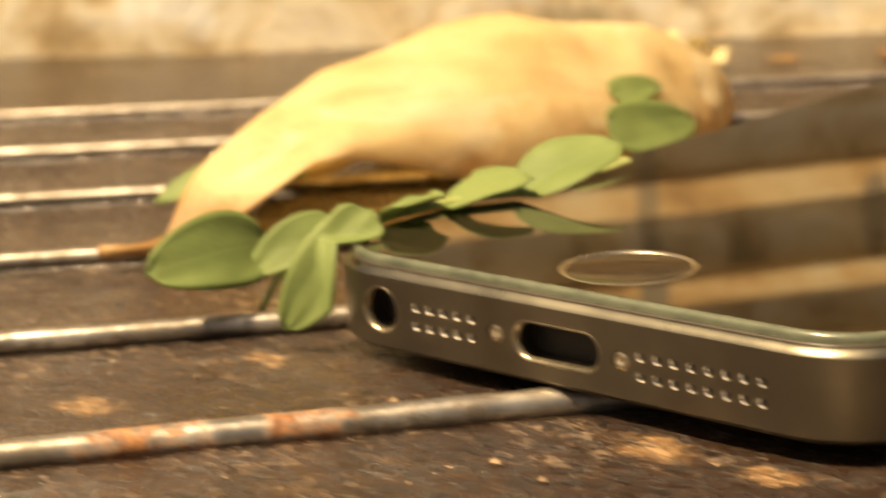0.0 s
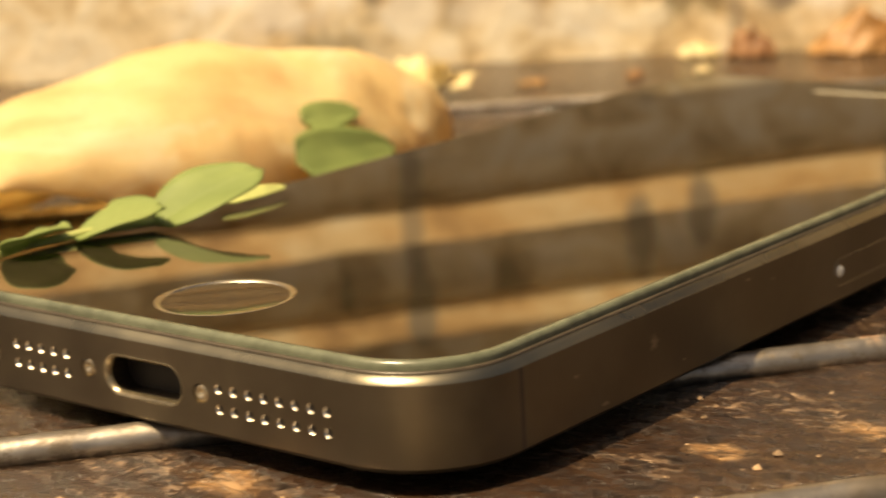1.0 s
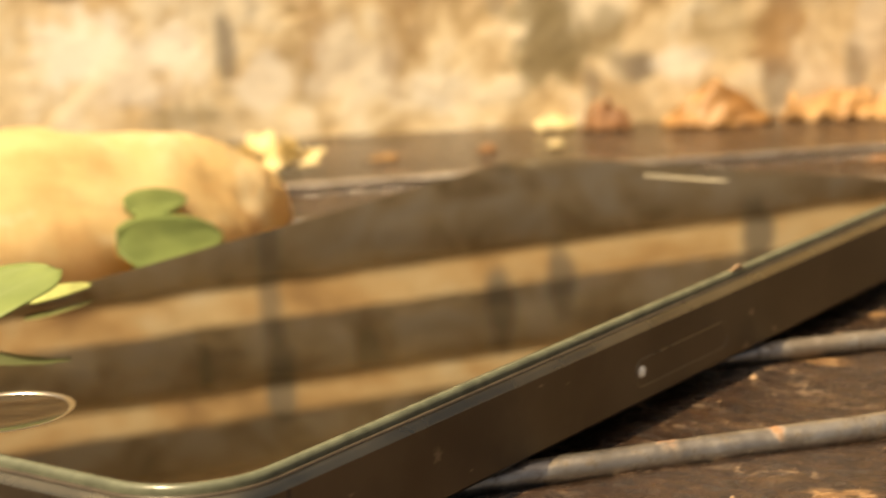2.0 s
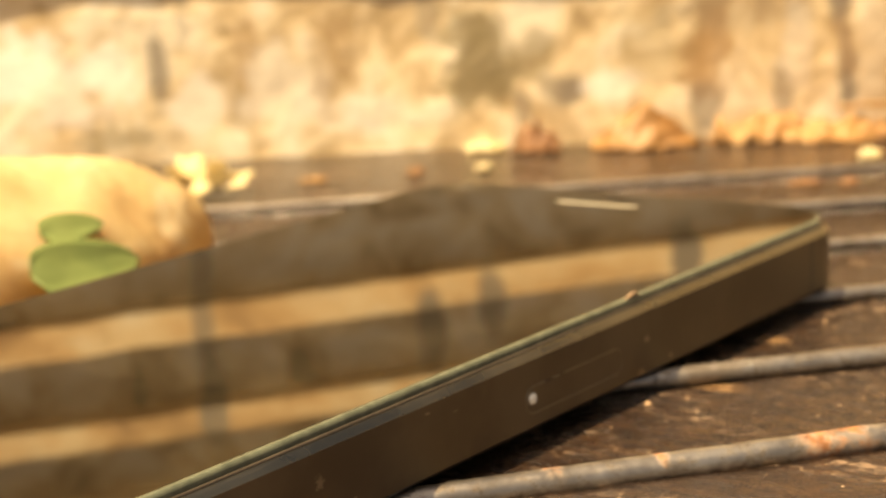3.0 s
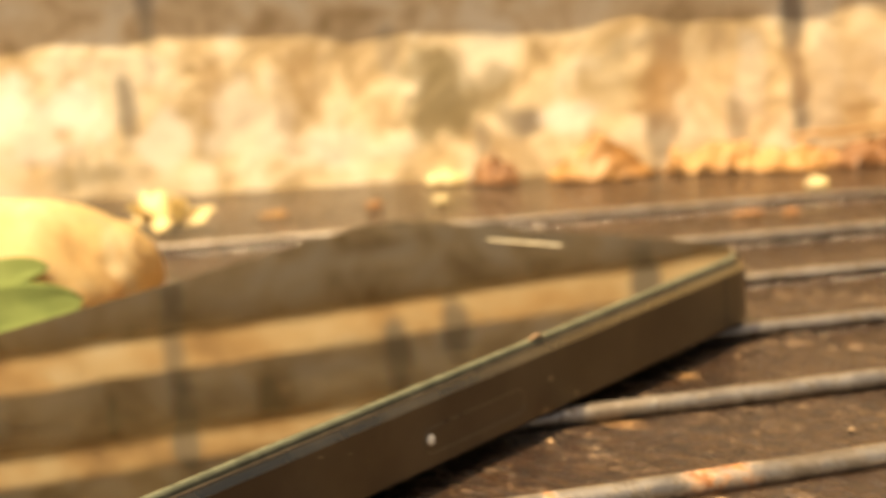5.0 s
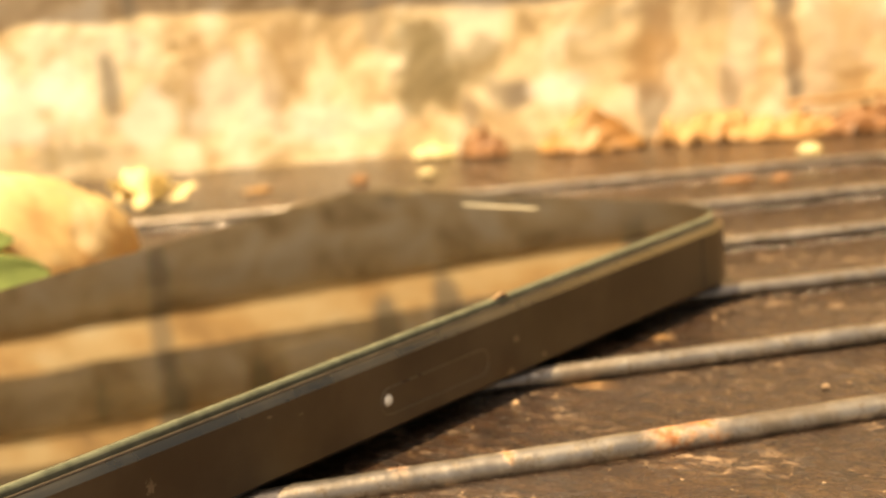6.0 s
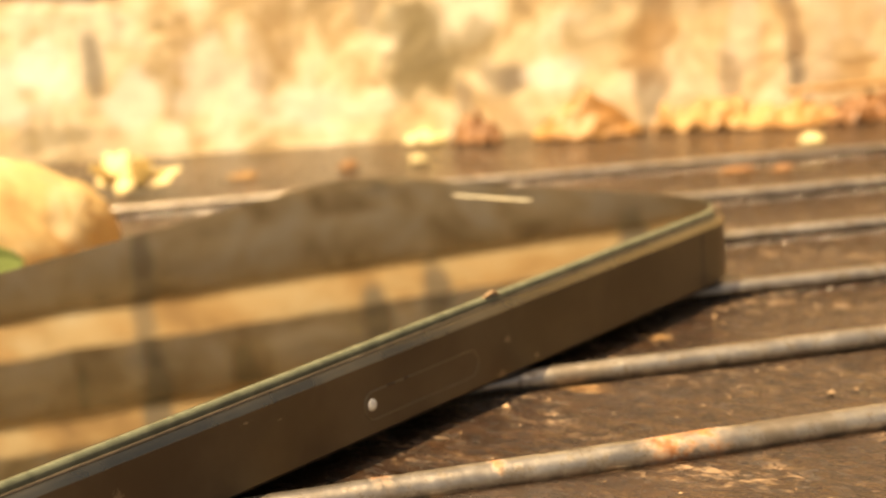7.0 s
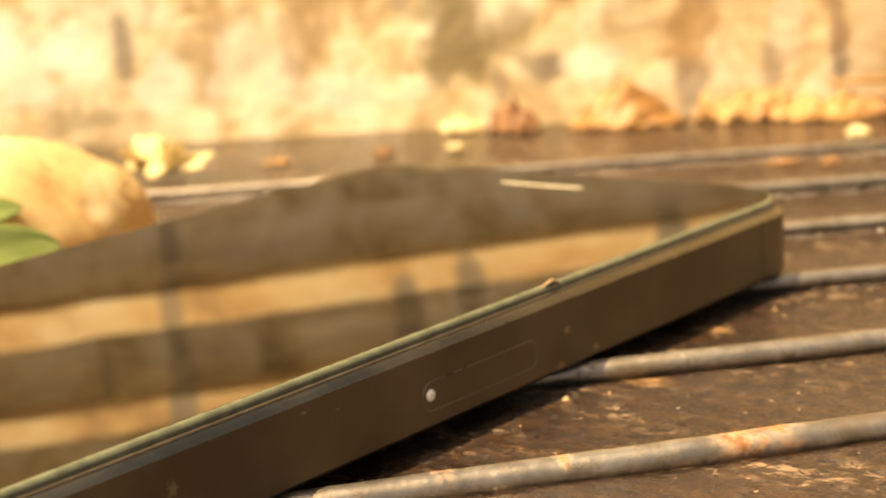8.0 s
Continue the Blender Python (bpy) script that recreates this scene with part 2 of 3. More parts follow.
def leaf_material(name, dark, mid, light, vein, through_light, grain=260, rough=0.45, ribs=0.6, end=None):
    m = Nodes(name)
    n1 = m.noise(90, 5, 0.6)
    n2 = m.noise(grain * 4, 4, 0.6)
    col = m.ramp(n1, [(0.3, dark), (0.5, mid), (0.72, light)])
    col = m.mix(m.math("MULTIPLY", m.mask(n2, 0.5, 0.75), 0.35), col, dark)
    if end:
        swirl = m.noise(42, 4, 0.55, m.coord(scale=(1, 1, 1.8)), 1.6)
        col = m.mix(m.math("MULTIPLY", m.mask(swirl, 0.52, 0.66), 0.75), col, (0.93, 0.86, 0.66))
        col = m.mix(m.math("MULTIPLY", m.math("SUBTRACT", 1.0, m.mask(swirl, 0.34, 0.46)), 0.5), col, dark)
    uv = m.n.new("ShaderNodeUVMap").outputs[0]
    sep = m.n.new("ShaderNodeSeparateXYZ")
    m.link(uv, sep.inputs[0])
    off = m.math("ABSOLUTE", m.math("SUBTRACT", sep.outputs[1], 0.5), 0)
    if end:
        k = m.math("ADD", sep.outputs[0], m.math("MULTIPLY", m.math("SUBTRACT", n1, 0.5), 0.25))
        col = m.mix(m.math("MULTIPLY", m.mask(k, 0.93, 1.06), 0.7), col, end)
        col = m.mix(m.math("MULTIPLY", m.math("SUBTRACT", 1.0, m.mask(k, 0.02, 0.10)), 0.7), col, end)
    rib = m.math("SUBTRACT", 1.0, m.mask(off, 0.006, 0.03))
    saw = m.math("FRACT", m.math("SUBTRACT", m.math("MULTIPLY", sep.outputs[0], 11.0), m.math("MULTIPLY", off, 8.0)), 0)
    side = m.math("SUBTRACT", 1.0, m.mask(m.math("ABSOLUTE", m.math("SUBTRACT", saw, 0.5), 0), 0.02, 0.14))
    veins = m.math("MAXIMUM", rib, m.math("MULTIPLY", side, 0.5))
    col = m.mix(m.math("MULTIPLY", veins, ribs), col, vein)
    m.bump(m.math("SUBTRACT", n1, m.math("MULTIPLY", veins, 0.6 * ribs)), 0.35, 0.0005)
    m.set(color=col, rough=rough)
    tr = m.n.new("ShaderNodeBsdfTranslucent")
    m.link(col, tr.inputs["Color"])
    mx = m.n.new("ShaderNodeMixShader")
    mx.inputs[0].default_value = through_light
    m.link(m.p.outputs[0], mx.inputs[1])
    m.link(tr.outputs[0], mx.inputs[2])
    m.link(mx.outputs[0], m.out.inputs["Surface"])
    return m.mat


WOOD = wood_material()
ROD = rod_material()
WALL = wall_material()
STRIPE_RIDGE = stripe_ridge_material()
ALU = metal_material("bronze_grey_anodised_aluminium", (0.186, 0.155, 0.112), 0.36, 1.0, 0.2, SCUFFS)
CHAMFER = metal_material("polished_chamfer", (0.27, 0.245, 0.18), 0.24)
RINGM = metal_material("grey_ring_metal", (0.52, 0.48, 0.40), 0.25)
BRIGHT = metal_material("bright_brass_steel", (0.72, 0.62, 0.44), 0.18)
GASKET = plain_material("dark_gasket", (0.055, 0.044, 0.032), 0.35)
EDGE = plain_material("pale_glass_edge", (0.10, 0.112, 0.08), 0.25)
# near-black: painted shade deep in the openings, and the front camera's lens
HOLE = plain_material("hole_shade_lens_black", (0.012, 0.009, 0.007), 0.6)
MESH = plain_material("earpiece_mesh", (0.46, 0.43, 0.34), 0.5, 0.3, 0.5, 4000)
BUTTON = plain_material("home_button_glass", (0.010, 0.008, 0.006), 0.12, 0, 0.2)
RIM = plain_material("bevelled_rim", (0.30, 0.25, 0.17), 0.26, 0.85)
LIP = plain_material("polished_hole_lip", (0.85, 0.80, 0.70), 0.22, 1.0, 0.1)
PIN = plain_material("white_pin", (0.86, 0.82, 0.74), 0.25)
SCREEN = glass_material()
DRY = leaf_material("dry_ochre_leaf", (0.78, 0.58, 0.30), (0.88, 0.73, 0.43), (0.92, 0.81, 0.56), (0.91, 0.77, 0.48), 0.58, 260, 0.55, 0.3, (0.50, 0.25, 0.08))
BROWN = leaf_material("dry_brown_leaf", (0.09, 0.04, 0.017), (0.24, 0.11, 0.045), (0.40, 0.22, 0.095), (0.30, 0.15, 0.07), 0.2)
ORANGE = leaf_material("dry_orange_leaf", (0.27, 0.13, 0.045), (0.46, 0.26, 0.105), (0.60, 0.40, 0.20), (0.32, 0.16, 0.06), 0.24)
YELLOW = leaf_material("yellow_petal", (0.62, 0.47, 0.20), (0.80, 0.68, 0.38), (0.86, 0.80, 0.60), (0.8, 0.62, 0.3), 0.35)
GREEN = leaf_material("fresh_green_leaf", (0.17, 0.235, 0.075), (0.22, 0.29, 0.095), (0.27, 0.34, 0.12), (0.32, 0.40, 0.17), 0.30, 260, 0.62, 0.14)
STALK = plain_material("pale_green_stalk", (0.34, 0.38, 0.14), 0.5)
GRIT = plain_material("pale_grit", (0.30, 0.20, 0.12), 0.7, 0, 0.6, 300)
SOIL = plain_material("dusty_ground", (0.16, 0.12, 0.08), 0.9, 0, 0.45, 45)


# ---- building helpers ----
def mesh_of(name, verts, faces, material, smooth=True, uvs=None):
    me = bpy.data.meshes.new(name)
    me.from_pydata([tuple(v) for v in verts], [], faces)
    if smooth:
        me.polygons.foreach_set("use_smooth", [True] * len(me.polygons))
    if uvs:
        layer = me.uv_layers.new(name="UVMap")
        for loop in me.loops:
            layer.data[loop.index].uv = uvs[loop.vertex_index]
    me.materials.append(material)
    me.update()
    return me


def part(name, bm, material, parent=None, label="", smooth=True):
    if isinstance(bm, bpy.types.Mesh):
        me = bm
    else:
        me = bpy.data.meshes.new(name)
        bmesh.ops.recalc_face_normals(bm, faces=bm.faces)
        bm.to_mesh(me)
        bm.free()
        me.materials.append(material)
        if smooth:
            me.polygons.foreach_set("use_smooth", [True] * len(me.polygons))
    ob = new(name, me)
    ob.parent = parent
    if label:
        tagged(ob, label)
    return ob


def thing(name, label, category, group="", kind=""):
    return tagged(new(name), label, category, group, kind)


def grid_faces(nu, nv, wrap=False):
    f = []
    for i in range(nu - 1):
        for j in range(nv if wrap else nv - 1):
            k = (j + 1) % nv
            f.append((i * nv + j, i * nv + k, (i + 1) * nv + k, (i + 1) * nv + j))
    return f


def box_bm(x0, x1, y0, y1, z0, z1, bevel=0.0):
    bm = bmesh.new()
    bmesh.ops.create_cube(bm, size=1)
    for v in bm.verts:
        v.co = Vector(((x0 + x1) / 2 + v.co.x * (x1 - x0), (y0 + y1) / 2 + v.co.y * (y1 - y0), (z0 + z1) / 2 + v.co.z * (z1 - z0)))
    if bevel:
        bmesh.ops.bevel(bm, geom=bm.edges[:], offset=bevel, segments=2, affect="EDGES")
    return bm


def tube(pts, radii, sides=10):
    """Vertices and faces of a tube along points, with a radius at each."""
    vs = []
    pts = [Vector(p) for p in pts]
    for i, p in enumerate(pts):
        d = (pts[min(i + 1, len(pts) - 1)] - pts[max(i - 1, 0)]).normalized()
        a = d.cross(Vector((0, 0, 1)))
        a = a.normalized() if a.length > 1e-6 else Vector((1, 0, 0))
        b = a.cross(d)
        r = radii[i] if isinstance(radii, (list, tuple)) else radii
        vs += [p + (a * math.cos(k * math.tau / sides) + b * math.sin(k * math.tau / sides)) * r for k in range(sides)]
    fs = grid_faces(len(pts), sides, True)
    fs += [tuple(range(sides - 1, -1, -1)), tuple(range((len(pts) - 1) * sides, len(pts) * sides))]
    return vs, fs


# ---- ground ----
bm = bmesh.new()
bmesh.ops.create_grid(bm, x_segments=2, y_segments=2, size=400)
ground = tagged(part("ground", bm, SOIL), "dry dusty brown ground around the bench", "ground", kind="structure")
ground.location.z = -0.45

# ---- wall behind the bench, in its own axes: x along it, y out of it ----
WALL_TURN = radians(35)
WALL_AT = Vector((-89.3, 210.0))
WALL_M = Matrix.Translation((WALL_AT.x * MM, WALL_AT.y * MM, 0)) @ Matrix.Rotation(WALL_TURN, 4, "Z")
nu, nv = 181, 41
vs, fs = [], grid_faces(nu, nv)
for i in range(nu):
    for j in range(nv):
        s, z = -0.45 + 0.9 * i / (nu - 1), -0.02 + 0.2 * j / (nv - 1)
        d = noise.fractal(Vector((s * 60, 3.1, z * 60)), 1.0, 2.0, 4) * 0.0007
        vs.append((s, -max(-0.0012, min(0.0012, d)), z))
k = len(vs)
vs += [(-0.45, 0.05, -0.45), (0.45, 0.05, -0.45), (0.45, 0.05, 0.18), (-0.45, 0.05, 0.18), (-0.45, 0, -0.45), (0.45, 0, -0.45)]
top = [i * nv + nv - 1 for i in range(nu)]
low = [i * nv for i in range(nu)]
fs += [(k, k + 1, k + 2, k + 3), tuple(top) + (k + 2, k + 3), tuple(reversed(low)) + (k + 4, k + 5), (k, k + 4) + tuple(range(0, nv)) + (k + 3,),
       (k + 1, k + 2) + tuple(range((nu - 1) * nv + nv - 1, (nu - 1) * nv - 1, -1)) + (k + 5,), (k, k + 1, k + 5, k + 4)]
wall = tagged(new("wall_north", mesh_of("wall_north", vs, fs, WALL)), "sunlit cream plaster wall with olive and grey stains", "wall", kind="structure")
wall.matrix_world = WALL_M


def sun_stripe_ridge(s0, s1, za, zb, ha, hb, pa, pb):
    """A ridge added on the wall's face from s0 to s1 as a sun stripe: its lower edge, height and projection at both
    ends, in mm.
    """
    n, rows = 120, []
    vs = []
    for i in range(n):
        t = i / (n - 1)
        s, z, h, p = s0 + (s1 - s0) * t, za + (zb - za) * t, ha + (hb - ha) * t, pa + (pb - pa) * t
        w = noise.noise(Vector((s * 0.09, za, 0))) * 0.5
        r = 0.5
        q = p - min(2.0, p * 0.42)
        prof = [(0, z), (p - r, z), (p - 0.15, z + 0.15), (p, z + r), (q, z + h - r), (q - 0.15, z + h - 0.15), (q - r, z + h), (0, z + h)]
        vs += [Vector((s, -max(y, 0), g + w + LIFT)) * MM for y, g in prof]
    m = 8
    fs = grid_faces(n, m, True) + [tuple(range(m - 1, -1, -1)), tuple(range((n - 1) * m, n * m))]
    ob = new("sun_stripe_ridge", mesh_of("sun_stripe_ridge", vs, fs, STRIPE_RIDGE, smooth=False))
    ob.parent = wall
    return ob


# added ridges: lit faces give the sun stripes, their shadows the dark bands
sun_stripe_ridge(-260, 110, 60.1, 27.1, 8.8, 5.4, 8.2, 1.0)
sun_stripe_ridge(-260, 110, 81.0, 43.5, 6.8, 6.2, 8.9, 1.9)
sun_stripe_ridge(-260, 110, 98.8, 56.3, 8.0, 8.0, 9.6, 2.8)

# ---- bench of boards with steel rods in their joints ----
bench = thing("bench", "old dark varnished wooden bench with rusty steel rods between boards", "bench")


def rod_line(k):
    """Two places, in mm, on the k-th joint of the bench."""
    if k == 0:
        return Vector((-30, -52)), Vector((43, 44))
    if k < 0:
        a, b = rod_line(0)
        d = (b - a).normalized()
        n = Vector((d.y, -d.x)) * 29.0 * -k
        return a + n, b + n
    return Vector((-30 - 25.6 * k, -49 + 18.3 * k)), Vector((38.5 - 10.8 * k, 48.5 + 25.4 * k))


def wall_limit(a, d, gap):
    """How far along a + d*u the wall's face, less a gap in mm, is met."""
    n = Vector((math.sin(WALL_TURN), -math.cos(WALL_TURN)))
    w = WALL_AT
    den = d.dot(n)
    u = ((w - a).dot(n) + gap) / den if abs(den) > 1e-6 else 1e9
    return u if u > 0 else 1e9


def joint(k, u, side):
    a, b = rod_line(k)
    d = b - a
    n = Vector((-d.y, d.x)).normalized()
    lim = wall_limit(a, d, 1.0)
    return a + d * min(u, lim) + n * side


U0, U1, NU, NV = -1.6, 2.6, 300, 15
for k in range(-6, 7):
    vs = []
    for i in range(NU):
        u = U0 + (U1 - U0) * i / (NU - 1)
        p = joint(k, u, 1.55)
        if k < 6:
            q = joint(k + 1, u, -1.5)
        else:
            a, b = rod_line(k)
            d = (b - a).normalized()
            n = Vector((-d.y, d.x))
            dist = wall_limit(p, n, -3.0)
            q = p + n * max(0.2, min(dist, 120))
        for j in range(NV):
            v = j / (NV - 1)
            x = p.lerp(q, v)
            e = min(v, 1 - v) * (q - p).length
            z = TOP + 0.16 * noise.fractal(Vector((x.x * 0.16, x.y * 0.16, k * 3.0)), 1.0, 2.0, 3) + 0.25 * noise.noise(Vector((x.x * 0.03, x.y * 0.03, k)))
            z -= 0.32 * max(0.0, 1 - e / 0.9) ** 2
            vs.append(V(x.x, x.y, z))
        vs.append(V(q.x, q.y, -LIFT - 12))
        vs.append(V(p.x, p.y, -LIFT - 12))
    m = NV + 2
    fs = grid_faces(NU, m, True) + [tuple(range(m - 1, -1, -1)), tuple(range((NU - 1) * m, NU * m))]
    part("plank", mesh_of("plank", vs, fs, WOOD), WOOD, bench)
for k in range(-5, 7):
    a, b = rod_line(k)
    d = b - a
    hi = min(U1, wall_limit(a, d, 2.0))
    n = 420
    thick = np.interp(k, [0, 1, 2, 3, 4, 5, 6], [1.36, 1.36, 1.18, 0.95, 0.82, 0.76, 0.62])
    pts, rad = [], []
    for i in range(n):
        u = U0 + (hi - U0) * i / (n - 1)
        p = a + d * u
        q = Vector((p.x * 0.13, p.y * 0.13, k * 5.0))
        pts.append(V(p.x + 0.12 * noise.noise(q), p.y, -thick - 0.06 + 0.05 * noise.noise(q * 2)))
        rad.append((thick + 0.06 * noise.noise(q * 3) + 0.04 * noise.noise(q * 9)) * MM)
    vs, fs = tube(pts, rad, 14)
    part("steel_rod", mesh_of("steel_rod", vs, fs, ROD), ROD, bench, "worn grey steel rod with rust patches" if k == 1 else "")
# plain trestles that carry the boards, under the bench
for x, y in ((-0.20, -0.16), (0.05, 0.12)):
    leg = part("leg", box_bm(-0.02, 0.02, -0.12, 0.12, -0.45, -0.0119), WOOD, bench, smooth=False)
    leg.location = (x, y, 0)
    leg.rotation_euler.z = ROD_TURN

# ---- phone ----
phone = thing("smartphone", "bronze-grey metal smartphone lying screen up on the bench", "phone")
PW, PL, PR = 58.6, 123.8, 8.8


def outline(inset, z, n=14):
    r = max(PR - inset, 0.5)
    out = []
    for cx, cy, a0 in ((-PR, PR, -90), (-PR, PL - PR, 0), (-PW + PR, PL - PR, 90), (-PW + PR, PR, 180)):
        for i in range(n + 1):
            a = radians(a0 + 90 * i / n)
            out.append(V(cx + r * math.cos(a), cy + r * math.sin(a), z))
    return out


def loft(levels, cap0=False, cap1=False):
    vs, m = [], 0
    for inset, z in levels:
        loop = outline(inset, z)
        m = len(loop)
        vs += loop
    fs = grid_faces(len(levels), m, True)
    if cap0:
        fs.append(tuple(range(m - 1, -1, -1)))
    if cap1:
        fs.append(tuple(range((len(levels) - 1) * m, len(levels) * m)))
    return vs, fs


def hole_cutter(bm, x, z, rx, rz, y0=-1.0, y1=1.6, n=20):
    """A slot along y, half as wide as rx and half as high as rz, round at the ends."""
    loop = []
    s = max(rx - rz, 0)
    for i in range(n):
        a = math.tau * i / n
        loop.append((x + rz * math.cos(a) + (s if math.cos(a) > 0 else -s), z + rz * math.sin(a)))
    front = [bm.verts.new(V(px, y0, pz)) for px, pz in loop]
    back = [bm.verts.new(V(px, y1, pz)) for px, pz in loop]
    bm.faces.new(front)
    bm.faces.new(back[::-1])
    for i in range(n):
        bm.faces.new((front[i], back[i], back[(i + 1) % n], front[(i + 1) % n]))


def carve(raw, raw_me, bm, name):
    """The mesh of raw less the solid bm; both are used up."""
    cut_me = bpy.data.meshes.new("cutter")
    bm.to_mesh(cut_me)
    bm.free()
    cutter = new("cutter", cut_me)
    mod = raw.modifiers.new("cut", "BOOLEAN")
    mod.operation, mod.object, mod.solver = "DIFFERENCE", cutter, "EXACT"
    made = bpy.data.meshes.new_from_object(raw.evaluated_get(bpy.context.evaluated_depsgraph_get()))
    made.name = name
    bpy.data.objects.remove(raw)
    bpy.data.objects.remove(cutter)
    bpy.data.meshes.remove(raw_me)
    bpy.data.meshes.remove(cut_me)
    return made


SPEAKER = [(-21.66 + 1.574 * i, z) for i in range(8) for z in (4.12, 2.52)]
MICRO = [(-45.1 + 1.55 * i, z) for i in range(5) for z in (4.45, 2.85)]
vs, fs = loft([(0.62, 0), (0.54, 0.03), (0.03, 0.46), (0, 0.52), (0, 6.62), (0.6, 6.85), (2.0, 6.85)], True, True)
me = mesh_of("frame_raw", vs, fs, ALU, smooth=False)
raw = new("frame_raw", me)
bm = bmesh.new()
for x, z in SPEAKER + MICRO:
    hole_cutter(bm, x, z, 0.42, 0.42, n=16)
hole_cutter(bm, -49.3, 3.66, 1.98, 1.98, y1=3.0)
hole_cutter(bm, -30.0, 3.56, 4.35, 1.62, y1=3.0)
SCREWS = ((-36.35, 3.66), (-23.6, 3.48))
for x, z in SCREWS:
    hole_cutter(bm, x, z, 0.8, 0.8, y1=0.5, n=14)
bmesh.ops.recalc_face_normals(bm, faces=bm.faces)
body_me = carve(raw, me, bm, "frame")
body_me.polygons.foreach_set("use_smooth", [True] * len(body_me.polygons))
body_me.set_sharp_from_angle(angle=radians(12))
part("frame", body_me, ALU, phone)
part("polished_chamfer", mesh_of("chamfer", *loft([(-0.004, 6.56), (0.03, 6.66), (0.60, 7.20), (0.70, 7.24), (0.72, 6.8)]), CHAMFER), CHAMFER, phone, "polished bright bevelled edge")
part("gasket", mesh_of("gasket", *loft([(0.68, 6.85), (0.68, 7.34), (0.74, 7.42), (0.98, 7.46), (1.0, 6.85)]), GASKET), GASKET, phone, "thin black seal under the glass")
part("glass_edge", mesh_of("glass_edge", *loft([(0.92, 7.1), (0.92, 7.74), (0.98, 7.95), (1.14, 8.11), (1.42, 8.20), (1.42, 8.0)]), EDGE), EDGE, phone, "pale rounded edge of the glass")
vs, fs = loft([(1.41, 7.2), (1.41, 8.17), (1.46, 8.20)], True, True)
raw_me = mesh_of("screen_raw", vs, fs, SCREEN, smooth=False)
raw = new("screen_raw", raw_me)
bm = bmesh.new()
for cx, cy, rx, ry, depth in ((-29.35, 8.85, 5.62, 5.62, 7.7), (-29.85, 115.4, 5.9, 0.85, 7.9)):
    n, q = 64, rx - ry
    loop = []
    for i in range(n):
        a = math.tau * (i + 0.5) / n
        loop.append((cx + (q if math.cos(a) > 0 else -q) + ry * math.cos(a), cy + ry * math.sin(a)))
    up = [bm.verts.new(V(x, y, 9.0)) for x, y in loop]
    dn = [bm.verts.new(V(x, y, depth)) for x, y in loop]
    bm.faces.new(up)
    bm.faces.new(dn[::-1])
    for i in range(n):
        bm.faces.new((up[i], dn[i], dn[(i + 1) % n], up[(i + 1) % n]))
bmesh.ops.recalc_face_normals(bm, faces=bm.faces)
screen_me = carve(raw, raw_me, bm, "screen_glass")
part("screen_glass", screen_me, SCREEN, phone, "black switched-off glossy glass screen")


def ring(name, x, z, rx, rz, w, depth, material, label="", n=40, proud=0.03):
    """A bevelled rim round an opening in the phone's lower end."""
    vs = []
    s = max(rx - rz, 0)
    for i in range(n):
        a = math.tau * i / n
        sx = s if math.cos(a) > 0 else -s
        for q, y in ((w, -0.004), (w * 0.8, -proud), (0.0, -proud * 0.4), (-0.26, 0.35), (-0.28, depth)):
            vs.append(V(x + sx + (rz + q) * math.cos(a), y, z + (rz + q) * math.sin(a)))
    fs = []
    for i in range(n):
        j = (i + 1) % n
        fs += [(i * 5 + k, j * 5 + k, j * 5 + k + 1, i * 5 + k + 1) for k in range(4)]
    return part(name, mesh_of(name, vs, fs, material), material, phone, label)


def plug(name, x, z, rx, rz, y, material, parent, n=28):
    s = max(rx - rz, 0)
    vs = [V(x + rz * math.cos(math.tau * i / n) + (s if math.cos(math.tau * i / n) > 0 else -s), y, z + rz * math.sin(math.tau * i / n)) for i in range(n)]
    return part(name, mesh_of(name, vs, [tuple(range(n))], material, False), material, parent)


jack = ring("headphone_jack", -49.3, 3.66, 1.98, 1.98, 0.10, 0.6, RIM, "round headphone socket with bright rim")
port = ring("charging_port", -30.0, 3.56, 4.35, 1.62, 0.14, 0.5, RIM, "charging port with bright bevelled rim")
# black floors paint the shade inside both sockets
plug("jack_shade", -49.3, 3.66, 1.94, 1.94, 2.6, HOLE, jack)
plug("port_shade", -30.0, 3.56, 4.3, 1.58, 2.4, HOLE, port)
for x, z in SCREWS:
    me = mesh_of("screw", [V(x + r * math.cos(math.tau * i / 14), y, z + r * math.sin(math.tau * i / 14)) for r, y in ((0.78, 0.45), (0.74, 0.12), (0.55, 0.04), (0.28, 0.06), (0.18, 0.3)) for i in range(14)],
                 grid_faces(5, 14, True) + [tuple(range(56, 70))], BRIGHT)
    part("screw", me, BRIGHT, phone)
for x, z in SPEAKER + MICRO:
    n = 18
    rings = ((0.45, -0.004), (0.44, 0.02), (0.28, 0.19), (0.27, 0.23))
    vs = [V(x + r * math.cos(math.tau * i / n), y, z + r * math.sin(math.tau * i / n)) for r, y in rings for i in range(n)]
    hole = part("speaker_hole", mesh_of("speaker_hole", vs, grid_faces(len(rings), n, True), LIP), LIP, phone)
    # a black disc stands in for the shade down the hole
    plug("bore_shade", x, z, 0.40, 0.40, 0.24, HOLE, hole, 14)

# home button: a hollow disc with a metal ring, and the slot over the earpiece
def disc(name, x, y, rings, material, label="", n=48):
    vs = [V(x + r * math.cos(math.tau * i / n), y + r * math.sin(math.tau * i / n), z) for r, z in rings for i in range(n)]
    fs = grid_faces(len(rings), n, True) + [tuple(range((len(rings) - 1) * n, len(rings) * n))]
    return part(name, mesh_of(name, vs, fs, material), material, phone, label)


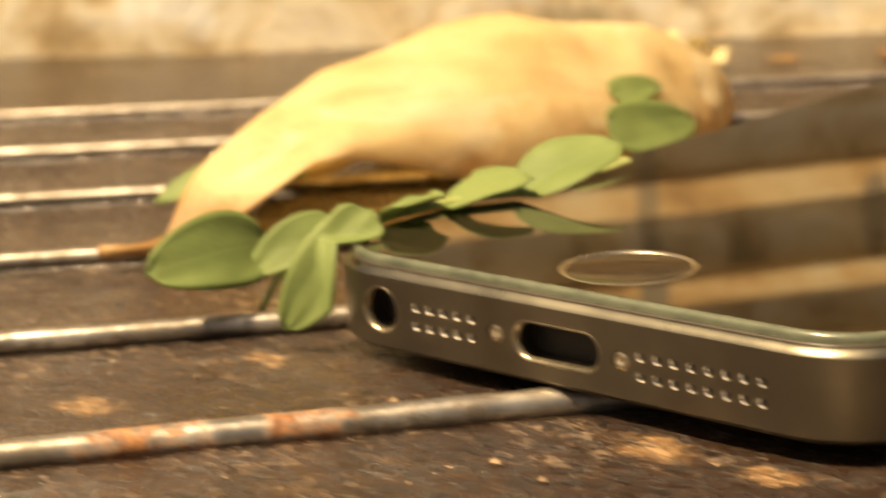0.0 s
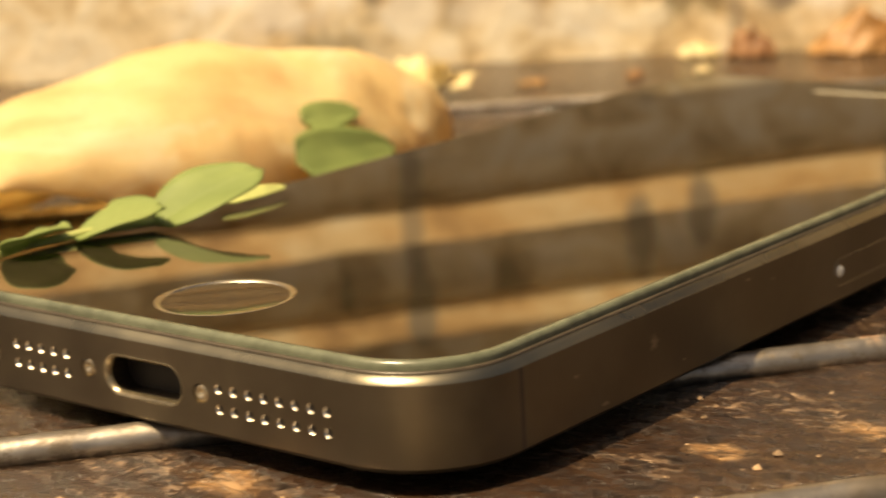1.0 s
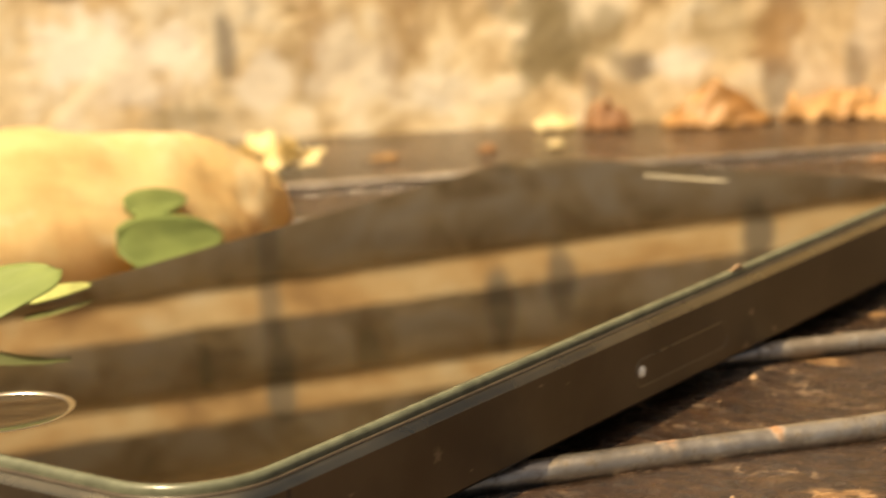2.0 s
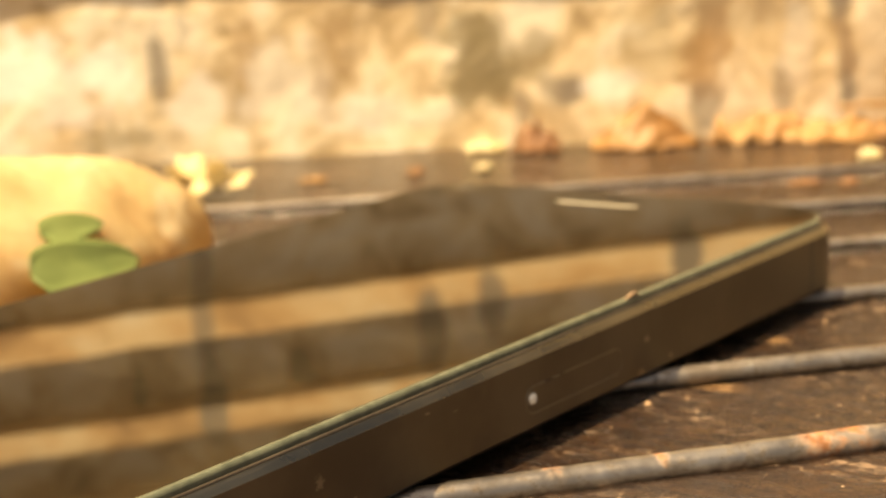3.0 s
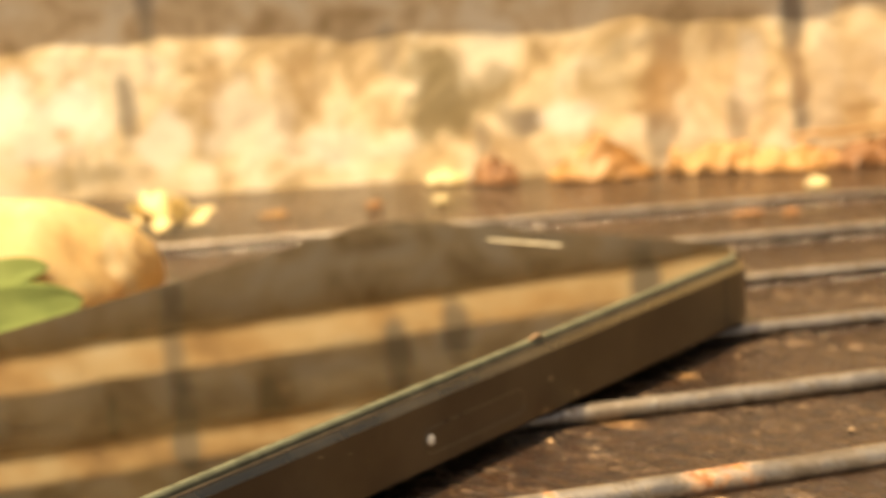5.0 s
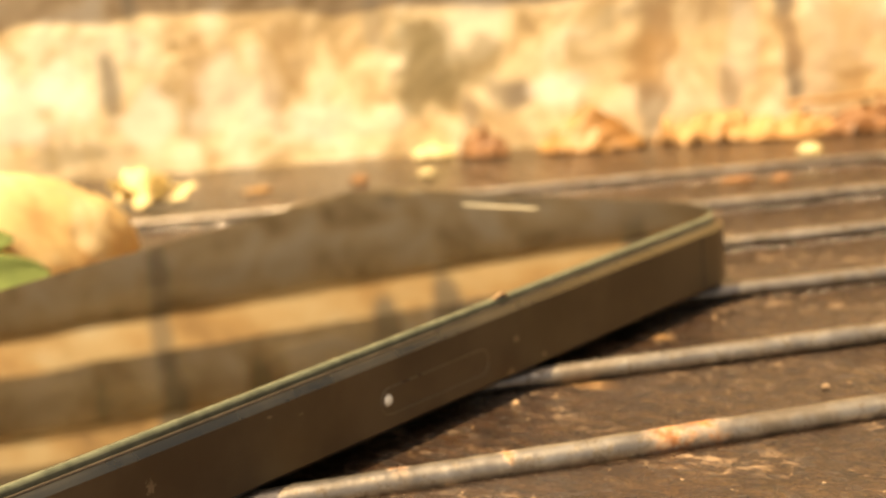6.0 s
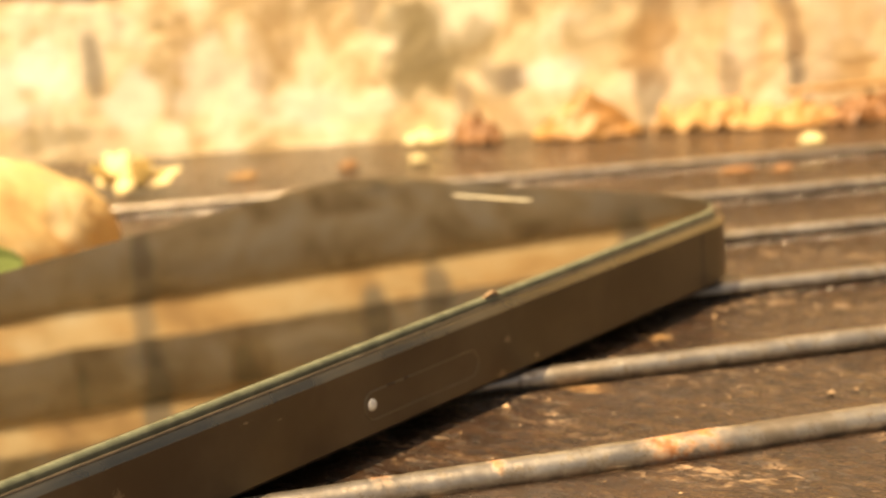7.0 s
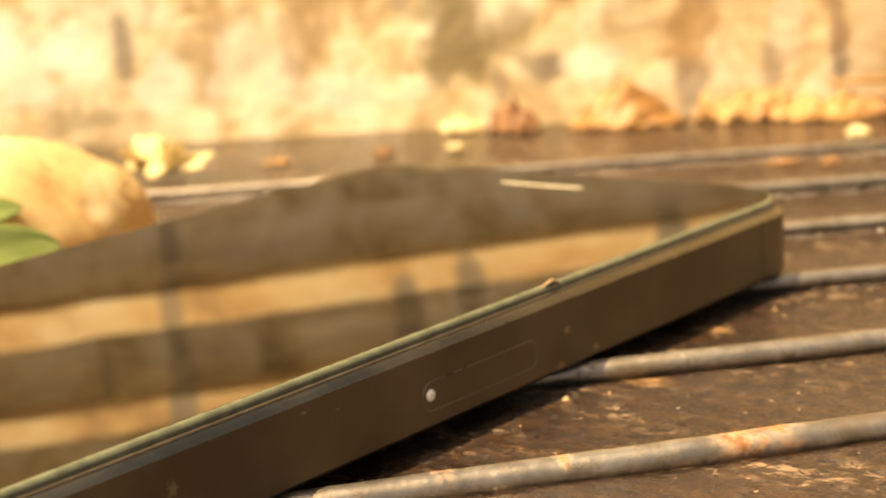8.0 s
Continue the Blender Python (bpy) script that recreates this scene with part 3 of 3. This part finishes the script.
disc("home_button", -29.35, 8.85, [(5.2, 8.10), (4.6, 8.03), (3.4, 7.94), (2.0, 7.89), (0.6, 7.88)], BUTTON, "round black home button")
n = 56
prof = ((5.70, 8.202), (5.64, 8.225), (5.48, 8.22), (5.12, 8.07), (5.10, 7.9))
vs = [V(-29.35 + r * math.cos(math.tau * i / n), 8.85 + r * math.sin(math.tau * i / n), z) for r, z in prof for i in range(n)]
part("home_button_ring", mesh_of("home_button_ring", vs, grid_faces(5, n, True), RINGM), RINGM, phone, "thin metal ring round the button")


def slot(name, x, y, rx, ry, z, h, material, label=""):
    n, s = 28, rx - ry
    vs = []
    for q, zz in ((0.0, z), (0.04, z + h * 0.7), (0.16, z + h)):
        for i in range(n):
            a = math.tau * i / n
            vs.append(V(x + (s if math.cos(a) > 0 else -s) + (ry - q) * math.cos(a), y + (ry - q) * math.sin(a), zz))
    return part(name, mesh_of(name, vs, grid_faces(3, n, True) + [tuple(range(2 * n, 3 * n))], material), material, phone, label)


slot("earpiece", -29.85, 115.4, 5.88, 0.84, 8.00, 0.12, MESH, "grey mesh earpiece slot")
slot("front_camera", -29.85, 119.2, 0.9, 0.88, 8.198, 0.012, HOLE)


def side_bar(name, y0, y1, z0, z1, proud, material, label=""):
    return part(name, box_bm(-0.5 * MM, proud * MM, y0 * MM, y1 * MM, (z0 + LIFT) * MM, (z1 + LIFT) * MM, 0.01 * MM), material, phone, label, False)


for y in (8.8, 112.3):
    side_bar("antenna_line", y, y + 0.42, 0.52, 6.58, 0.012, GASKET)
# tray outline: a thin closed line, and its pin hole
line = []
for i in range(40):
    a = math.tau * i / 40
    line.append(V(0.0, 63.0 + (7.0 if math.cos(a) > 0 else -7.0) + 1.25 * math.cos(a), 2.95 + 1.25 * math.sin(a)))
vs, fs = tube(line + line[:1], 0.055 * MM, 6)
part("tray_outline", mesh_of("tray_outline", vs, fs[:-2], CHAMFER), CHAMFER, phone, "thin outline of the card tray")
n = 16
vs = [V(y, 55.8 + r * math.cos(math.tau * i / n), 3.06 + r * math.sin(math.tau * i / n)) for r, y in ((0.55, 0.0), (0.50, 0.12), (0.36, 0.24), (0.20, 0.30), (0.06, 0.32)) for i in range(n)]
part("pin_hole", mesh_of("pin_hole", vs, grid_faces(5, n, True) + [tuple(range(4 * n, 5 * n))], PIN), PIN, phone, "bright pin hole of the card tray")

# ---- big dry leaf, curled beside the phone ----
def curled_leaf():
    ys = [13, 16, 20, 24.5, 27, 32, 38.5, 47.6, 58, 68, 84, 96, 103, 109, 113.5, 115.8]
    crest_x = [-95.5, -95.5, -96, -96, -96, -96, -96.5, -97, -97, -97.5, -98, -98, -98, -97, -96, -96]
    crest_z = [0.0, 1.4, 5.2, 8.0, 9.2, 10.9, 12.6, 14.6, 16.2, 16.8, 15.2, 13.0, 10.8, 7.6, 4.0, 0.0]
    front_x = [-94.5, -91, -87.5, -85, -84, -83.5, -82, -80, -77, -76, -77, -80, -84, -88, -92, -95]
    front_z = [-0.6, 0.6, 4.0, 7.0, 8.2, 7.9, 5.8, 2.0, 0.6, 0.2, -0.4, -0.8, -0.8, -1.0, -1.2, -1.2]
    back_x = [-96, -97, -100, -103, -104, -106, -108, -111, -113, -115, -116, -114, -112, -108, -103, -97]
    nu, nv = 90, 44
    vs, uv = [], []
    for i in range(nu):
        u = i / (nu - 1)
        y = 13 + 102.8 * u
        cx, cz = np.interp(y, ys, crest_x), np.interp(y, ys, crest_z)
        fx, fz = np.interp(y, ys, front_x), np.interp(y, ys, front_z)
        bx, bz = np.interp(y, ys, back_x), -1.2
        for j in range(nv):
            v = j / (nv - 1)
            a = math.pi * v
            ex, ez = (fx, fz) if v < 0.5 else (bx, bz)
            x = cx + (ex - cx) * abs(math.cos(a)) ** 0.9
            z = ez + (cz - ez) * math.sin(a) ** 0.85
            fade = min(1, u * 6, (1 - u) * 8)
            wr = noise.fractal(Vector((x * 0.07, y * 0.06, z * 0.08)), 1.0, 2.1, 5) * 1.25 * fade
            ph = ((y - 0.6 * abs(v - 0.55) * 90) * 0.17 + 0.8 * wr) % 1.0
            rib = (0.05 + 1.3 * max(0, u - 0.5)) * (abs(2 * ph - 1) - 0.5) * 1.6 * fade
            z2 = z + (wr + rib) * (0.35 + 0.65 * math.sin(a))
            x2 = x + (wr + rib) * math.cos(a) * 0.8
            vs.append(V(x2, y + wr * 0.6, max(z2, -1.5)))
            uv.append((u, 0.5 + (v - 0.55) * 0.9))
    return mesh_of("leaf_blade", vs, grid_faces(nu, nv), DRY, True, uv)


big_leaf = thing("dry_leaf", "large curled dry ochre leaf lying beside the phone", "leaf")
blade = part("leaf_blade", curled_leaf(), DRY, big_leaf)
sol = blade.modifiers.new("thick", "SOLIDIFY")
sol.thickness = 0.00025
vs, fs = tube([V(-95.4, 15.5, .5), V(-95.8, 12.5, .2), V(-96.2, 10, .5), V(-96.8, 7, .9)], [.0009, .0008, .0006, .0008], 8)
part("leaf_stalk", mesh_of("leaf_stalk", vs, fs, ORANGE), ORANGE, big_leaf, "orange dry stalk")


# ---- green sprigs ----
def leaflet(base, tip, facing, width, parent, cup=0.12, material=None, bend=0.10, blunt=0.62):
    """An oval leaflet from base to tip, its upper side towards facing; sizes in mm."""
    b, t = Vector(base), Vector(tip)
    ax = t - b
    ln = ax.length
    ax.normalize()
    nz = Vector(facing)
    nz = (nz - ax * nz.dot(ax)).normalized()
    sd = nz.cross(ax)
    nu, nv = 17, 11
    vs, uv = [], []
    for i in range(nu):
        u = i / (nu - 1)
        w = width * 0.5 * max(0.02, (math.sin(math.pi * u ** blunt)) ** 0.5)
        for j in range(nv):
            v = 2 * j / (nv - 1) - 1
            h = cup * w * v * v - bend * ln * (2 * u - 1) ** 2 + 0.04 * width * noise.noise(Vector((u * 3, v * 2, ln)))
            p = b + ax * ln * u + sd * w * v + nz * h
            if -57.8 < p.x < -0.8 and 0.8 < p.y < 123:
                p.z = max(p.z + 0.5, 8.4)
            vs.append(V(*p))
            uv.append((u, (v + 1) / 2))
    ob = part("leaflet", mesh_of("leaflet", vs, grid_faces(nu, nv), material or GREEN, True, uv), GREEN, parent)
    m = ob.modifiers.new("thick", "SOLIDIFY")
    m.thickness = 0.00018
    return ob


def stalk(pts, r, parent, material=None):
    vs, fs = tube([V(*p) for p in pts], r * MM, 8)
    return part("stalk", mesh_of("stalk", vs, fs, material or STALK), STALK, parent)


TO_EYE = Vector((0.62, -0.72, 0.25))
sprig = thing("green_sprig", "fresh green sprig with oval leaflets lying over the phone's corner", "plant")
stalk([(-70, 4.5, -1.2), (-69, 6.0, 2.0), (-66.5, 9.5, 5.5), (-61.5, 11.4, 7.6), (-58.2, 12.6, 8.6), (-57.2, 17.4, 8.7), (-54.0, 24.0, 8.9)], 0.42, sprig)
leaflet((-70.5, 8.0, 5.6), (-70.5, -7.2, 6.0), TO_EYE + Vector((0, 0, .15)), 7.8, sprig, blunt=0.8)
leaflet((-66.0, 11.5, 7.4), (-69.5, 3.4, 3.6), TO_EYE + Vector((0, 0, .3)), 4.8, sprig, blunt=0.8)
leaflet((-54.9, 5.2, 10.4), (-59.0, -2.6, 1.0), TO_EYE + Vector((0, 0, .1)), 6.4, sprig, blunt=0.75)
for base, tip, open_to_eye, wide in (((-59.2, 10.2, 8.2), (-54.4, 14.4, 9.9), 0.16, 8.6), ((-57.4, 17.0, 8.2), (-51.2, 22.8, 10.5), 0.36, 8.6), ((-53.6, 23.6, 8.6), (-48.7, 33.2, 12.3), 0.62, 8.4)):
    along = (Vector(tip) - Vector(base)).normalized()
    eye = TO_EYE.normalized()
    eye = (eye - along * eye.dot(along)).normalized()
    up = along.cross(eye)
    up = up if up.z > 0 else -up
    leaflet(base, tip, up * math.sqrt(1 - open_to_eye ** 2) + eye * open_to_eye, wide, sprig, 0.15, bend=0.05, blunt=0.85)
sprig2 = thing("green_sprig", "small green leaflets against the phone's long edge", "plant")
stalk([(-76.5, 74, -1.4), (-76.5, 74, 2.0), (-76.6, 73, 5.6), (-78.2, 71.5, 9.0)], 0.35, sprig2)
leaflet((-74.2, 64.8, 5.8), (-74.2, 82.0, 4.6), TO_EYE + Vector((0, 0, .3)), 7.4, sprig2, bend=0.03)
leaflet((-78.0, 70.0, 9.3), (-78.4, 80.4, 9.0), TO_EYE + Vector((0, 0, .4)), 4.4, sprig2, bend=0.03)
bud = leaflet((-54.2, 33.0, 8.5), (-53.4, 41.2, 8.5), TO_EYE + Vector((0, 0, 1.2)), 2.0, sprig, material=STALK, bend=0.02)
tagged(bud, "pale young folded leaflet")
under = thing("green_leaf", "darker green leaf lying behind the dry leaf", "leaf")
leaflet((-106, 46, 3.2), (-115.5, 29.5, 1.0), (0.3, -0.4, .8), 6.0, under)


# ---- litter at the foot of the wall ----
def on_wall(s, out, z=TOP):
    """A place in mm from the way along the wall and out of it."""
    c, q = math.cos(WALL_TURN), math.sin(WALL_TURN)
    return Vector((WALL_AT.x + s * c + out * q, WALL_AT.y + s * q - out * c, z))


def crumpled(name, label, s, out, ln, wd, ht, material, seed, fold=0.5, turn=0.0, category="leaf"):
    """A folded, crumpled dry leaf with its ridge along the wall; sizes in mm."""
    nu, nv = 30, 20
    vs, uv = [], []
    c = on_wall(s, out)
    for i in range(nu):
        u = 2 * i / (nu - 1) - 1
        w = wd * (1 - abs(u) ** 2.2) ** 0.6 if abs(u) < 1 else 0.02
        for j in range(nv):
            v = 2 * j / (nv - 1) - 1
            q = Vector((u * 1.6 + seed * 7.3, v * 1.3, seed))
            if fold > 0.8:
                ridge = (1 - abs(v)) * (1 - abs(u)) ** 0.85
                rough = 0.10
            else:
                ridge = (1 - abs(v)) ** (0.9 - 0.5 * fold) * (1 - 0.75 * abs(u + 0.15 * math.sin(seed)) ** 1.6)
                rough = 0.55
            crease = abs(noise.noise(q * 3.1)) * 2 - 0.6
            z = ht * max(0.0, ridge) * (1 - 0.5 * rough) + ht * rough * (0.5 * noise.fractal(q * 2.2, 1, 2, 3) + 0.8 * crease)
            x, y = u * ln / 2 + 0.06 * ln * noise.noise(q * 2), v * w / 2 + 0.10 * wd * noise.noise(q * 2.3)
            a = WALL_TURN + turn
            vs.append(V(c.x + x * math.cos(a) - y * math.sin(a), c.y + x * math.sin(a) + y * math.cos(a), TOP + 0.12 + max(0, z)))
            uv.append(((u + 1) / 2, (v + 1) / 2))
    ob = thing(name, label, category, "dry leaves at the wall's foot")
    b = part("leaf_blade", mesh_of("leaf_blade", vs, grid_faces(nu, nv), material, True, uv), material, ob)
    spine = [vs[i * nv + nv // 2] + Vector((0, 0, 0.0001)) for i in range(2, nu - 2, 2)]
    tv, tf = tube(spine, 0.00018, 6)
    part("midrib", mesh_of("midrib", tv, tf, BROWN), BROWN, ob)
    m = b.modifiers.new("thick", "SOLIDIFY")
    m.thickness = 0.0002
    return ob


crumpled("dry_leaf", "folded pale orange dry leaf against the wall", 9, 7, 19, 10, 8.5, ORANGE, 1.3, 0.9)
crumpled("dry_leaf", "curled dark brown dry leaf against the wall", -10, 6, 9, 8, 5.6, BROWN, 2.1, 0.2, 0.5)
crumpled("dry_leaf", "yellow dry leaf at the foot of the wall", 29, 6, 18, 9, 5.5, ORANGE, 3.7, 0.5, 0.1)
crumpled("dry_leaf", "orange crumpled dry leaf at the foot of the wall", 41, 8, 20, 10, 4.6, ORANGE, 4.4, 0.3, -0.1)
crumpled("dry_leaf", "orange crumpled dry leaf at the foot of the wall", 55, 7, 18, 10, 5.2, BROWN, 5.2, 0.4, 0.2)
crumpled("dry_leaf", "orange crumpled dry leaf at the foot of the wall", 74, 8, 24, 12, 6.2, ORANGE, 6.2, 0.4, 0.0)
crumpled("dry_leaf", "small yellow dry leaf at the foot of the wall", -19, 4, 7, 5, 2.4, YELLOW, 7.9, 0.2, 0.3)
crumpled("dry_leaf", "pale yellow dry leaf at the foot of the wall", 96, 8, 22, 12, 6.0, ORANGE, 8.9, 0.4, 0.1)


def exact_crumb(name, label, x, y, ln, wd, ht, material, seed, turn=0.0, category="leaf"):
    ob = crumpled(name, label, 0, 0, ln, wd, ht, material, seed, 0.3, turn, category)
    ob.location = V(x, y, TOP) - V(*on_wall(0, 0))
    return ob


flower = thing("fallen_flower", "crumpled pale yellow fallen flower on the boards", "flower")
random.seed(9)
for i in range(26):
    a, q = random.uniform(0, 6.28), random.uniform(3, 7)
    x, y = -121 + random.uniform(-4, 4), 143.5 + random.uniform(-2, 2)
    leaflet((x, y, random.uniform(0, 1.5)), (x + q * math.cos(a), y + q * math.sin(a), random.uniform(0, 4.6)), (random.uniform(0, 1), random.uniform(-1, 0), .9), random.uniform(2.4, 4.6), flower, random.uniform(-.8, .8), YELLOW, random.uniform(-.2, .2))
exact_crumb("leaf_crumb", "small orange leaf crumb on the boards", -111.8, 159.7, 4.5, 2.5, .5, ORANGE, 11.1, .2)
exact_crumb("leaf_crumb", "small reddish leaf crumb on the boards", -99.5, 171.5, 3, 2.4, 1.0, BROWN, 12.1, .7)
exact_crumb("leaf_crumb", "small pale leaf crumb on the boards", -91, 179, 2.6, 2.0, 1.2, YELLOW, 13.1, .4)
exact_crumb("leaf_crumb", "small pale leaf crumb on the boards", -37.3, 211.4, 4.0, 3.0, 1.6, YELLOW, 14.1, .4)
exact_crumb("leaf_crumb", "small pale leaf crumb on the boards", -84.5, 113, 1.6, 1.2, 1.0, YELLOW, 15.1, .4)
exact_crumb("leaf_crumb", "dark brown leaf crumb on the boards", -36, 185, 5, 2.0, 0.7, BROWN, 16.1, .1)
exact_crumb("leaf_crumb", "dark brown leaf crumb on the boards", -30, 187.5, 3, 2.0, 0.8, BROWN, 17.1, .3)
twig = thing("twig", "thin pale dry twig lying on the leaves by the wall", "twig")
a, b = on_wall(42, 9, 3.8), on_wall(66, 7, 4.4)
vs, fs = tube([V(*a.lerp(b, q / 6)) + Vector((0, 0, 0.0002 * math.sin(q * 2))) for q in range(7)], 0.0005, 8)
part("stick", mesh_of("stick", vs, fs, ORANGE), ORANGE, twig)

fluff = thing("lint", "tiny pale speck of lint on the phone's edge", "lint")
vs, fs = tube([V(-1.2, 74.2, 8.10), V(-1.0, 75.0, 8.34), V(-1.2, 75.8, 8.32), V(-0.9, 76.4, 8.02)], [.0001, .0002, .0002, .0001], 7)
part("tuft", mesh_of("tuft", vs, fs, GRIT), GRIT, fluff)

# grit on the boards
random.seed(5)
vs, fs = [], []
for i in range(260):
    x, y = random.uniform(-90, 60), random.uniform(-45, 130)
    if -60 < x < 1 and -1 < y < 125:
        continue
    r = random.choice((0.18, 0.22, 0.3, 0.42))
    k = len(vs)
    for dx, dy, dz in ((1, 0, .1), (0, 1, .2), (-1, .2, .1), (-.2, -1, .15), (.1, .1, 1), (0, 0, -.6)):
        vs.append(V(x + r * dx * random.uniform(.6, 1.3), y + r * dy * random.uniform(.6, 1.3), TOP + 0.1 + r * dz))
    fs += [tuple(k + q for q in f) for f in ((0, 1, 4), (1, 2, 4), (2, 3, 4), (3, 0, 4), (1, 0, 5), (2, 1, 5), (3, 2, 5), (0, 3, 5))]
grit = new("grit", mesh_of("grit", vs, fs, GRIT, False))
tagged(grit, "scattered pale grit and wood crumbs on the boards", "grit", kind="stuff")
